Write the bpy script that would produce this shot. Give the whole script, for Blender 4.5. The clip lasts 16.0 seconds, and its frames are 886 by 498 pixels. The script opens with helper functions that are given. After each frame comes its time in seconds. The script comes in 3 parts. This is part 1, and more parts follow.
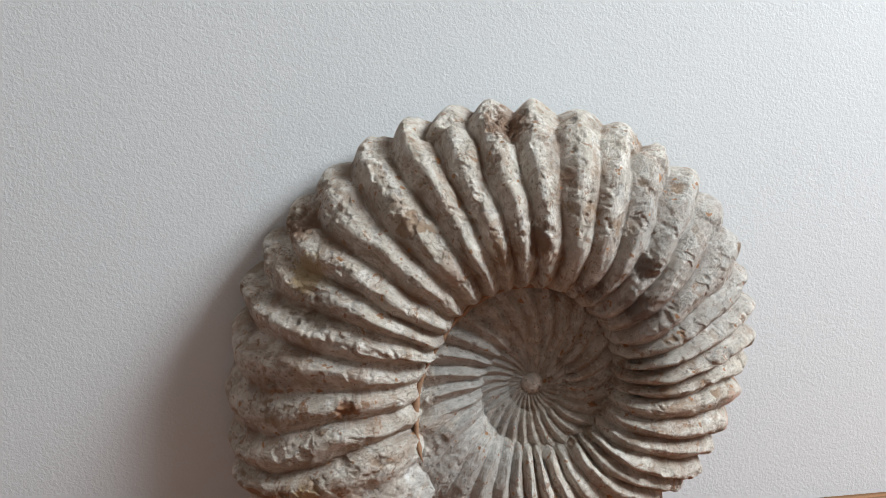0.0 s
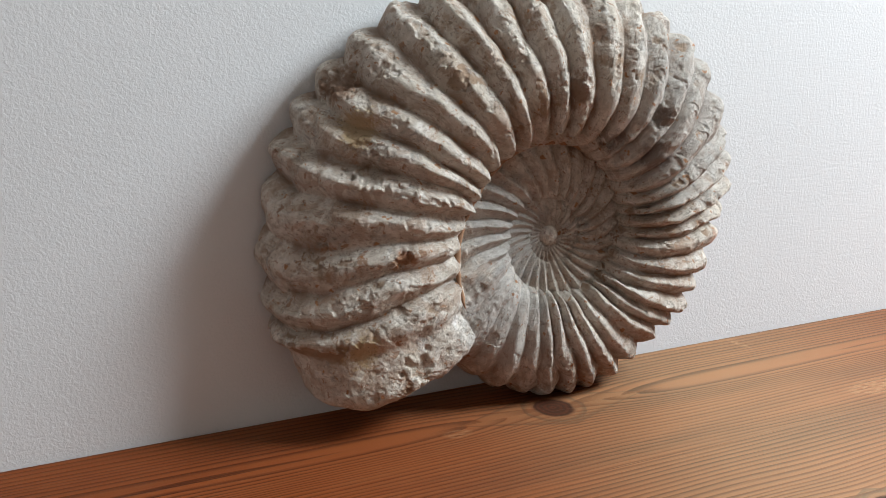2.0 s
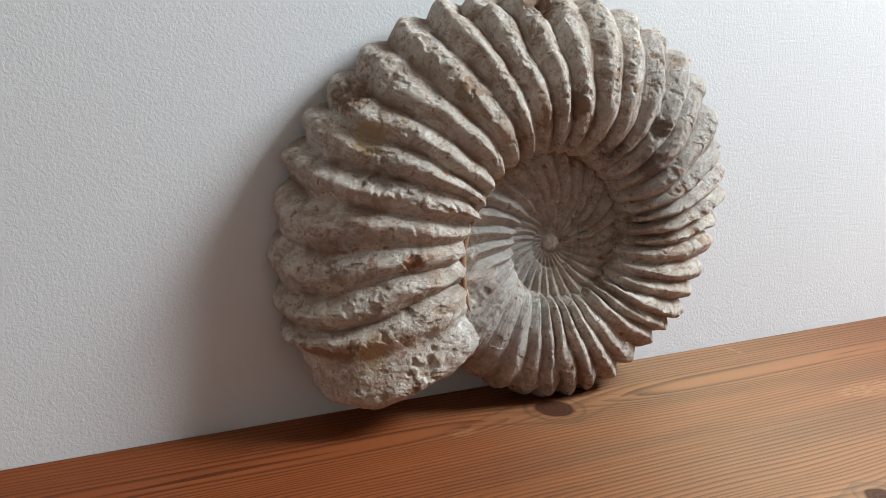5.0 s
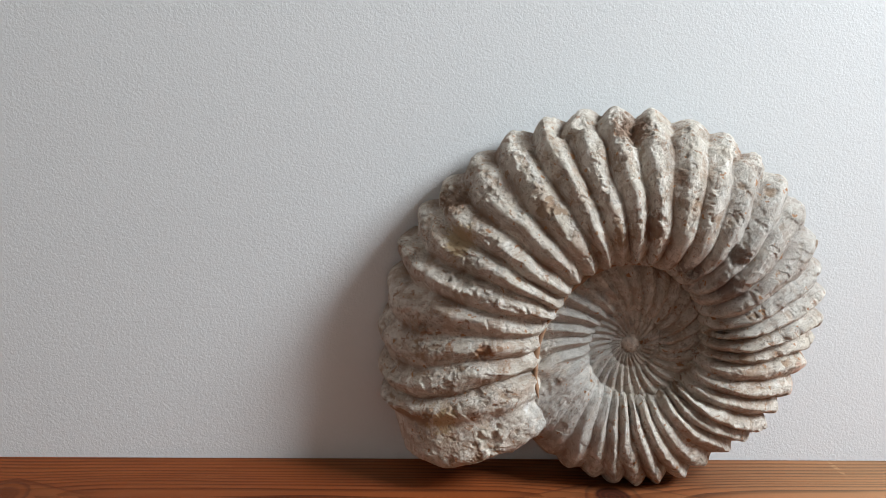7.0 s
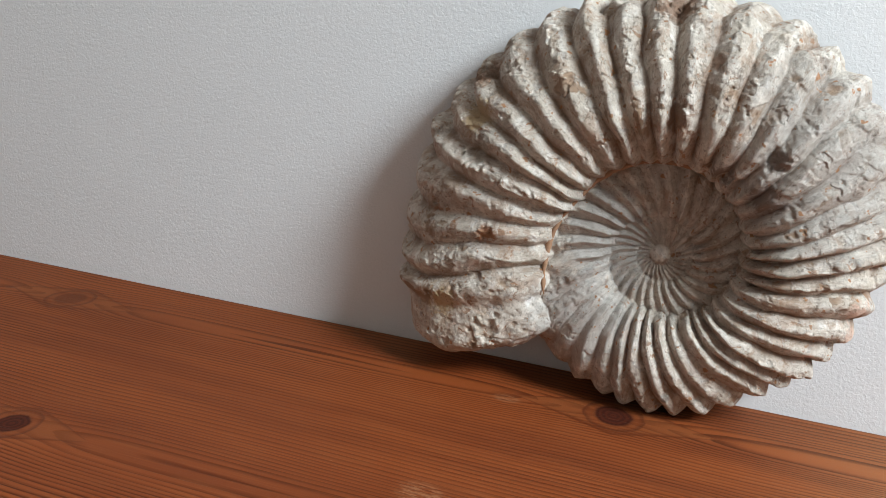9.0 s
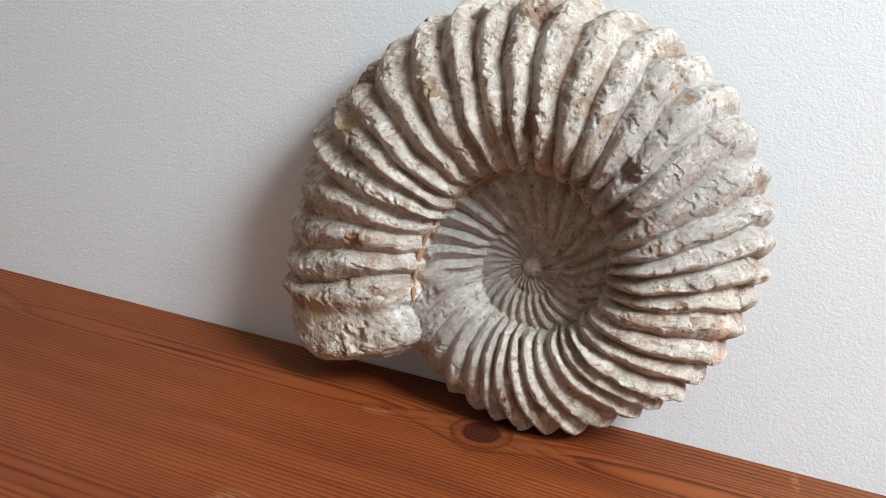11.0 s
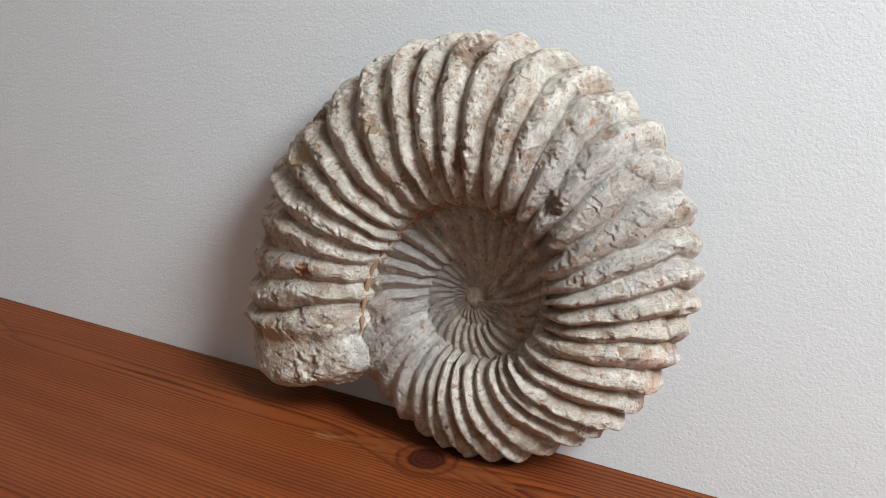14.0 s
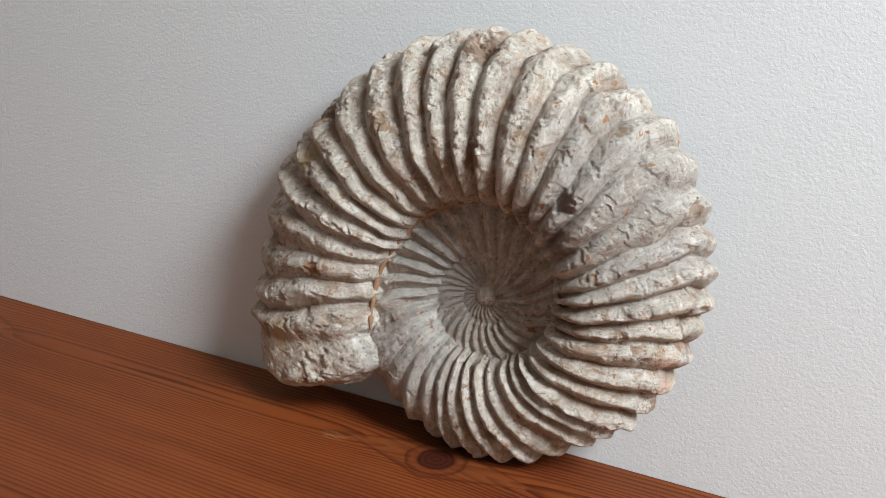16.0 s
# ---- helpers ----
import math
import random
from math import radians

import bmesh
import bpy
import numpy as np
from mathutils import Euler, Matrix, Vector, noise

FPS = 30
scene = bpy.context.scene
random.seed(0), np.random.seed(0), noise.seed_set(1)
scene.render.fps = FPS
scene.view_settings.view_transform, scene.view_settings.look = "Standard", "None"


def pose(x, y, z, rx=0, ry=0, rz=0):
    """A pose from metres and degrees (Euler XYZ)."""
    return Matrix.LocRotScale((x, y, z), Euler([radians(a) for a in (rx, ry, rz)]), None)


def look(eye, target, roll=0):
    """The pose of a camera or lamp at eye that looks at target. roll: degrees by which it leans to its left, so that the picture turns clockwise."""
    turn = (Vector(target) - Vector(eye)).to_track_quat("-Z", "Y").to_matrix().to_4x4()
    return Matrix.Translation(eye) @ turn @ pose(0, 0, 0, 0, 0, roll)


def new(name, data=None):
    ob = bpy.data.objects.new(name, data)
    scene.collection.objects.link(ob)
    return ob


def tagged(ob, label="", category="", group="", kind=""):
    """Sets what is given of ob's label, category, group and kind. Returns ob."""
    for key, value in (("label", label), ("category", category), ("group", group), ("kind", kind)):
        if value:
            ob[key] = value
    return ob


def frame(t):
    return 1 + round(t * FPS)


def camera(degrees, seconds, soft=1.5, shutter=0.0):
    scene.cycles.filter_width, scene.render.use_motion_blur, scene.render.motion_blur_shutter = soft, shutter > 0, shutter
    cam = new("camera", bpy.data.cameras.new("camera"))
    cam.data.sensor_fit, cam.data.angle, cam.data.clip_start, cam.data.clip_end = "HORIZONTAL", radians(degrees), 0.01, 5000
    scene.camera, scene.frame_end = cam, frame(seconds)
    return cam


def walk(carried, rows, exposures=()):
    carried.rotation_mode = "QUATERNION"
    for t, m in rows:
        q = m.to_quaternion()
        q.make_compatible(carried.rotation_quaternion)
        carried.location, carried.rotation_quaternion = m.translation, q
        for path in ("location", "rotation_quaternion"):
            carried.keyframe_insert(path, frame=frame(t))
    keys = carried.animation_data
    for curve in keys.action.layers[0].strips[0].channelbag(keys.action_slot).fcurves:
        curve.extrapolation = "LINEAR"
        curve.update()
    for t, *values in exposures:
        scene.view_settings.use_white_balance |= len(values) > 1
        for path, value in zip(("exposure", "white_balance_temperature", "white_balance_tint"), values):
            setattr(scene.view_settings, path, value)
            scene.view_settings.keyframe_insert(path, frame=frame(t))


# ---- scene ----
cam = camera(58.28, 16.0, soft=0.7)
ROWS = [   # seconds, eye, target, roll
    (0.0, (-0.1126, -0.5375, 0.2651), (-0.0430, 0.0543, 0.1955), -1.95),
    (0.5, (-0.1931, -0.5303, 0.2756), (-0.0521, 0.0433, 0.1702), -2.12),
    (1.0, (-0.2383, -0.5172, 0.2779), (-0.0743, 0.0491, 0.1666), -1.75),
    (1.5, (-0.2351, -0.5397, 0.2391), (-0.0667, 0.0225, 0.1145), -2.67),
    (2.0, (-0.2709, -0.5325, 0.2113), (-0.0554, 0.0171, 0.1039), -2.61),
    (2.5, (-0.2886, -0.5345, 0.2147), (-0.0497, 0.0084, 0.1243), -2.10),
    (3.0, (-0.2920, -0.5280, 0.2087), (-0.0406, 0.0097, 0.1208), -1.98),
    (3.5, (-0.3344, -0.5236, 0.1992), (-0.0707, 0.0087, 0.1151), -1.99),
    (4.0, (-0.3507, -0.5163, 0.1965), (-0.0801, 0.0122, 0.1101), -1.78),
    (4.2, (-0.3428, -0.5201, 0.1987), (-0.0784, 0.0113, 0.1105), -1.74),
    (6.3, (-0.2254, -0.6060, 0.2568), (-0.1307, -0.0223, 0.1551), -1.55),
    (6.5, (-0.2306, -0.6137, 0.2726), (-0.1612, -0.0269, 0.1689), -0.79),
    (7.0, (-0.1840, -0.6403, 0.2886), (-0.1497, -0.0495, 0.1897), 1.67),
    (7.5, (-0.0999, -0.6637, 0.3331), (-0.1133, -0.0741, 0.2229), 3.12),
    (8.0, (-0.1407, -0.6577, 0.3130), (-0.1767, -0.0696, 0.1995), 4.23),
    (8.5, (-0.0922, -0.6688, 0.3158), (-0.1839, -0.0898, 0.1879), 5.88),
    (9.0, (-0.0087, -0.6150, 0.2377), (-0.1566, -0.0512, 0.0951), 6.31),
    (9.5, (0.0141, -0.6207, 0.2434), (-0.1443, -0.0599, 0.1007), 6.61),
    (10.0, (0.0405, -0.5996, 0.2347), (-0.1147, -0.0379, 0.0918), 7.70),
    (12.3, (0.1583, -0.5554, 0.2507), (-0.0480, -0.0040, 0.1351), 6.74),
    (12.5, (0.1635, -0.5519, 0.2495), (-0.0443, -0.0009, 0.1346), 6.76),
    (13.0, (0.1654, -0.5628, 0.2565), (-0.0398, -0.0105, 0.1434), 6.80),
    (13.5, (0.1664, -0.5600, 0.2618), (-0.0424, -0.0101, 0.1431), 6.74),
    (14.0, (0.1707, -0.5615, 0.2546), (-0.0416, -0.0123, 0.1393), 6.85),
    (14.5, (0.1711, -0.5585, 0.2597), (-0.0435, -0.0119, 0.1368), 6.82),
    (15.0, (0.1653, -0.5604, 0.2552), (-0.0445, -0.0109, 0.1371), 6.89),
    (15.5, (0.1588, -0.5610, 0.2526), (-0.0515, -0.0115, 0.1353), 6.88),
    (16.0, (0.1613, -0.5602, 0.2519), (-0.0494, -0.0104, 0.1366), 6.93),
]
EXPOSURES = [   # seconds, stops, white balance
    (0.0, -0.06, 6500, 10), (0.5, 0.0, 6650, 12), (1.0, 0.02, 6650, 11), (2.0, 0.08, 6500, 10), (3.0, 0.0, 6500, 10), (4.2, 0.02, 6500, 10), (6.5, 0.04, 6500, 10), (7.0, 0.04, 6500, 10), (7.5, -0.08, 6550, 11),
    (8.5, 0.04, 6600, 11), (9.5, 0.24, 6400, 8), (10.2, 0.34, 6450, 9), (12.3, -0.02, 6600, 11), (16.0, -0.06, 6650, 11)]
walk(cam, [(t, look(eye, target, roll)) for t, eye, target, roll in ROWS], EXPOSURES)

# ---- world and window light ----
world = bpy.data.worlds.new("sky")
scene.world = world
world.use_nodes = True
wn = world.node_tree.nodes
sky = wn.new("ShaderNodeTexSky")
sky.sky_type, sky.sun_disc = "NISHITA", False
sky.sun_elevation, sky.sun_rotation = radians(35), radians(200)
wn["Background"].inputs["Strength"].default_value = 0.08
world.node_tree.links.new(sky.outputs["Color"], wn["Background"].inputs["Color"])

# a roof window in the slope over the shelf, up and to the right of the fossil
WINDOW = Vector((1.14, -0.76, 1.16))
SLOPE = Matrix(((0.7739, 0.0, 0.6333, WINDOW.x), (0.0, 1.0, 0.0, WINDOW.y), (-0.6333, 0.0, 0.7739, WINDOW.z), (0, 0, 0, 1)))   # along, across, outwards
WIN_U, WIN_V = 0.60, 0.60
lamp = bpy.data.lights.new("window_light", "AREA")
lamp.shape, lamp.size, lamp.size_y = "RECTANGLE", WIN_U - 0.04, WIN_V - 0.04
lamp.energy, lamp.color = 48.0, (0.86, 0.95, 1.0)
new("window_light", lamp).matrix_world = SLOPE @ pose(0, 0, 0.01)


# ---- materials ----
class Nodes:
    """A small writer of node trees."""

    def __init__(self, name, rough=0.6, spec=0.5):
        self.mat = bpy.data.materials.new(name)
        self.mat.use_nodes = True
        self.tree = self.mat.node_tree
        self.bsdf = self.tree.nodes["Principled BSDF"]
        self.bsdf.inputs["Roughness"].default_value = rough
        self.bsdf.inputs["Specular IOR Level"].default_value = spec
        self.pos = self.node("ShaderNodeTexCoord").outputs["Object"]

    def node(self, kind, **sets):
        n = self.tree.nodes.new(kind)
        for key, value in sets.items():
            n.inputs[key.replace("_", " ")].default_value = value
        return n

    def link(self, a, b):
        self.tree.links.new(a, b)

    def put(self, socket, value):
        if isinstance(value, bpy.types.NodeSocket):
            self.link(value, socket)
        else:
            socket.default_value = value

    def math(self, op, a, b=0.0, c=0.0, clamp=False):
        n = self.node("ShaderNodeMath")
        n.operation, n.use_clamp = op, clamp
        for s, v in zip(n.inputs, (a, b, c)):
            self.put(s, v)
        return n.outputs[0]

    def noise(self, scale, detail=3.0, rough=0.55, distort=0.0, vector=None):
        n = self.node("ShaderNodeTexNoise", Scale=scale, Detail=detail, Roughness=rough, Distortion=distort)
        self.link(vector or self.pos, n.inputs["Vector"])
        return n.outputs["Fac"]

    def stretch(self, sx, sy, sz, vector=None):
        n = self.node("ShaderNodeMapping")
        self.link(vector or self.pos, n.inputs["Vector"])
        n.inputs["Scale"].default_value = (sx, sy, sz)
        return n.outputs["Vector"]

    def step(self, value, lo, hi):
        n = self.node("ShaderNodeMapRange")
        n.interpolation_type = "SMOOTHSTEP"
        for s, v in zip(n.inputs, (value, lo, hi, 0.0, 1.0)):
            self.put(s, v)
        return n.outputs["Result"]

    def mix(self, fac, a, b, mode="MIX"):
        n = self.node("ShaderNodeMix")
        n.data_type, n.blend_type = "RGBA", mode
        self.put(n.inputs[0], fac)
        for s, v in ((n.inputs[6], a), (n.inputs[7], b)):
            self.put(s, (*v, 1.0) if isinstance(v, tuple) else v)
        return n.outputs[2]

    def colour(self, c):
        self.put(self.bsdf.inputs["Base Color"], (*c, 1.0) if isinstance(c, tuple) else c)

    def bump(self, height, distance, strength=1.0):
        n = self.node("ShaderNodeBump", Distance=distance, Strength=strength)
        self.link(height, n.inputs["Height"])
        if self.bsdf.inputs["Normal"].is_linked:
            self.link(self.bsdf.inputs["Normal"].links[0].from_socket, n.inputs["Normal"])
        self.link(n.outputs["Normal"], self.bsdf.inputs["Normal"])


def plain(name, colour, rough=0.6):
    n = Nodes(name, rough)
    n.colour(n.mix(n.noise(6, 4), tuple(c * 0.9 for c in colour), tuple(min(1, c * 1.08) for c in colour)))
    n.bump(n.noise(180, 3), 0.0004)
    return n.mat


def wall_paint():
    n = Nodes("white_roller_paint", 0.62, 0.35)
    n.colour(n.mix(n.noise(2.2, 4), (0.675, 0.692, 0.705), (0.73, 0.74, 0.748)))
    orange_peel = n.math("ADD", n.noise(430, 3.0, 0.55, 0.5), n.math("MULTIPLY", n.noise(130, 2.0, 0.5), 0.5))
    n.bump(orange_peel, 0.0006, 0.7)
    return n.mat


AXIS = (-0.070, -0.266)      # two lines along the board where the growth rings run flat
KNOTS = ((-0.0125, -0.0700, 0.0140), (-0.476, -0.0700, 0.0125), (-0.350, -0.2660, 0.0100), (0.075, -0.268, 0.0095))   # x, y, radius

SCUFFS = ((-0.108, -0.230, 0.016, 0.014), (0.196, -0.018, 0.003, 0.018), (0.215, -0.144, 0.040, 0.016), (-0.089, -0.080, 0.012, 0.008))   # worn places: x, y, width, depth


def pine():
    n = Nodes("varnished_pine", 0.55, 0.85)
    xyz = n.node("ShaderNodeSeparateXYZ")
    n.link(n.pos, xyz.inputs[0])
    x, y = xyz.outputs["X"], xyz.outputs["Y"]
    drift = n.noise(1.0, 2, 0.5, 0, n.stretch(1.5, 7.0, 1.0))
    wave = n.noise(1.0, 2, 0.5, 0, n.stretch(7.0, 30.0, 1.0))
    across = n.math("ADD", y, n.math("MULTIPLY", n.math("SUBTRACT", drift, 0.5), 0.014))
    across = n.math("ADD", across, n.math("MULTIPLY", n.math("SUBTRACT", wave, 0.5), 0.003))
    knot = lens = None
    bulge = 0.0
    for kx, ky, kr in KNOTS:
        dx, dy = n.math("SUBTRACT", x, kx), n.math("SUBTRACT", y, ky)
        # the grain swings out round each knot
        along = n.math("POWER", 2.718, n.math("MULTIPLY", n.math("MULTIPLY", dx, dx), -1 / (kr * 4.4) ** 2))
        bulge = n.math("ADD", bulge, n.math("MULTIPLY", n.math("MULTIPLY", along, n.math("LESS_THAN", n.math("ABSOLUTE", dy), 0.098)), (kr * 1.45) ** 2))
        width = n.math("MAXIMUM", n.math("SUBTRACT", 1.0, n.math("MULTIPLY", n.math("ABSOLUTE", dx), 1 / (kr * 5.2))), 0.001)
        part_of = n.math("DIVIDE", n.math("ABSOLUTE", n.math("SUBTRACT", across, ky)), n.math("MULTIPLY", width, kr * 2.3))
        lens = part_of if lens is None else n.math("MINIMUM", lens, part_of)
        away = n.math("SQRT", n.math("ADD", n.math("MULTIPLY", dx, dx), n.math("MULTIPLY", n.math("MULTIPLY", dy, dy), 0.72)))
        away = n.math("ADD", away, n.math("MULTIPLY", n.math("SUBTRACT", n.noise(90, 3), 0.5), 0.004))
        d = n.math("DIVIDE", away, kr)
        knot = d if knot is None else n.math("MINIMUM", knot, d)
    u1, u2 = n.math("SUBTRACT", across, AXIS[0]), n.math("SUBTRACT", across, AXIS[1])
    # distance to the nearer axis, bowed out by the knots
    first = n.math("LESS_THAN", n.math("ABSOLUTE", u1), n.math("ABSOLUTE", u2))
    u = n.math("ADD", n.math("MULTIPLY", first, u1), n.math("MULTIPLY", n.math("SUBTRACT", 1.0, first), u2))
    bow = n.math("SQRT", n.math("ADD", n.math("MULTIPLY", u, u), bulge))
    toward_wall = n.math("GREATER_THAN", u, 0.0)
    steep = n.math("ADD", 230.0, n.math("MULTIPLY", n.math("MULTIPLY", toward_wall, first), -70.0))
    phase = n.math("MULTIPLY", n.math("MULTIPLY", bow, steep), n.step(bow, -0.012, 0.045))
    phase = n.math("ADD", phase, n.math("MULTIPLY", n.math("SUBTRACT", n.noise(1.0, 2, 0.5, 0, n.stretch(5, 60, 1)), 0.5), 0.8))
    ring = n.math("FRACT", phase)
    late = n.math("MULTIPLY", n.step(ring, 0.30, 0.90), n.math("SUBTRACT", 1.0, n.step(ring, 0.93, 1.0)))
    late = n.math("MULTIPLY", late, n.step(n.noise(1.0, 3, 0.6, 0, n.stretch(4, 45, 1)), 0.08, 0.52))
    fibre = n.noise(1.0, 3, 0.6, 0, n.stretch(16, 900, 16))
    tone = n.noise(1.0, 3, 0.55, 0, n.stretch(3.0, 22, 3.0))
    base = n.mix(n.step(tone, 0.35, 0.68), (0.250, 0.056, 0.014), (0.165, 0.032, 0.009))
    plain_zone = n.step(n.noise(1.0, 2, 0.5, 0, n.stretch(2.4, 11, 1)), 0.36, 0.60)
    base = n.mix(n.math("MULTIPLY", late, n.math("ADD", 0.66, n.math("MULTIPLY", plain_zone, 0.34))), base, (0.070, 0.012, 0.005))
    base = n.mix(n.math("MULTIPLY", n.step(fibre, 0.48, 0.72), 0.5), base, (0.26, 0.083, 0.030))
    rim = n.math("MULTIPLY", n.step(lens, 0.62, 0.95), n.math("SUBTRACT", 1.0, n.step(lens, 0.965, 1.0)))
    base = n.mix(n.math("MULTIPLY", n.math("SUBTRACT", 1.0, n.step(lens, 0.9, 1.02)), 0.5), base, (0.215, 0.060, 0.019))
    base = n.mix(n.math("MULTIPLY", rim, 0.9), base, (0.105, 0.017, 0.005))
    halo = n.math("SUBTRACT", 1.0, n.step(knot, 1.35, 1.75))
    base = n.mix(n.math("MULTIPLY", halo, 0.5), base, (0.165, 0.035, 0.010))
    ringed = n.math("MULTIPLY", n.step(knot, 1.22, 1.50), n.math("SUBTRACT", 1.0, n.step(knot, 1.52, 1.62)))
    base = n.mix(n.math("MULTIPLY", ringed, 0.8), base, (0.085, 0.015, 0.006))
    rings = n.step(n.math("SINE", n.math("MULTIPLY", knot, 20.0)), -0.6, 0.9)
    core = n.math("MULTIPLY", n.math("SUBTRACT", 1.0, n.step(knot, 0.85, 1.12)), n.math("SUBTRACT", 1.0, n.math("MULTIPLY", n.math("LESS_THAN", x, -0.42), 0.55)))
    base = n.mix(core, base, n.mix(rings, (0.048, 0.012, 0.008), (0.075, 0.018, 0.010)))
    scuff = n.math("MULTIPLY", n.step(n.noise(1.0, 3, 0.6, 0, n.stretch(160, 420, 160)), 0.70, 0.76), n.step(n.noise(14, 2), 0.55, 0.68))
    base = n.mix(n.math("MULTIPLY", scuff, 0.5), base, (0.42, 0.24, 0.13))
    streaks = n.noise(1.0, 3, 0.7, 0.3, n.stretch(120, 500, 120))
    for sx, sy, wide, deep in SCUFFS:
        d = n.math("ADD", n.math("POWER", n.math("DIVIDE", n.math("SUBTRACT", x, sx), wide), 2.0), n.math("POWER", n.math("DIVIDE", n.math("SUBTRACT", y, sy), deep), 2.0))
        worn = n.math("MULTIPLY", n.math("SUBTRACT", 1.0, n.step(d, 0.2, 1.0)), n.step(streaks, 0.42, 0.62))
        base = n.mix(n.math("MULTIPLY", worn, 0.5), base, (0.40, 0.19, 0.095))
    n.colour(base)
    n.put(n.bsdf.inputs["Specular IOR Level"], n.math("SUBTRACT", 0.88, n.math("MULTIPLY", n.math("MAXIMUM", core, n.math("MULTIPLY", late, 0.5)), 0.7)))   # less gloss on end grain
    n.put(n.bsdf.inputs["Roughness"], n.math("ADD", n.math("MULTIPLY", fibre, 0.15), 0.50))
    # the fibres run along the board and spread the gloss across it
    across_fibres = n.node("ShaderNodeCombineXYZ", Y=1.0)
    n.link(across_fibres.outputs[0], n.bsdf.inputs["Tangent"])
    n.bsdf.inputs["Anisotropic"].default_value = 0.9
    n.bsdf.inputs["Specular Tint"].default_value = (1.0, 0.82, 0.44, 1.0)
    n.bump(n.math("SUBTRACT", fibre, late), 0.00022, 0.8)
    return n.mat


STAINS = (   # where, how wide, which colour
    (-0.141, 0.000, 0.107, 0.013, 0), (-0.014, -0.014, 0.168, 0.015, 0), (-0.114, -0.056, 0.004, 0.009, 1), (0.049, -0.025, 0.161, 0.006, 1),
    (-0.160, -0.040, 0.012, 0.006, 1), (0.063, -0.044, 0.081, 0.0075, 2), (0.031, -0.040, 0.066, 0.010, 2), (0.061, -0.038, 0.056, 0.011, 2),
    (0.002, -0.039, 0.101, 0.011, 0), (0.009, -0.034, 0.123, 0.006, 0), (0.021, -0.032, 0.135, 0.007, 0), (-0.135, -0.026, 0.083, 0.014, 3),
    (0.131, -0.018, -0.014, 0.010, 4), (0.105, -0.018, -0.048, 0.006, 4), (0.131, -0.009, -0.033, 0.009, 4), (-0.143, -0.044, -0.053, 0.013, 3),
    (-0.080, -0.043, -0.042, 0.005, 5))
STAIN_COLOURS = ((0.27, 0.165, 0.11), (0.33, 0.14, 0.055), (0.23, 0.18, 0.155), (0.52, 0.38, 0.22), (0.68, 0.47, 0.37), (0.88, 0.87, 0.84))


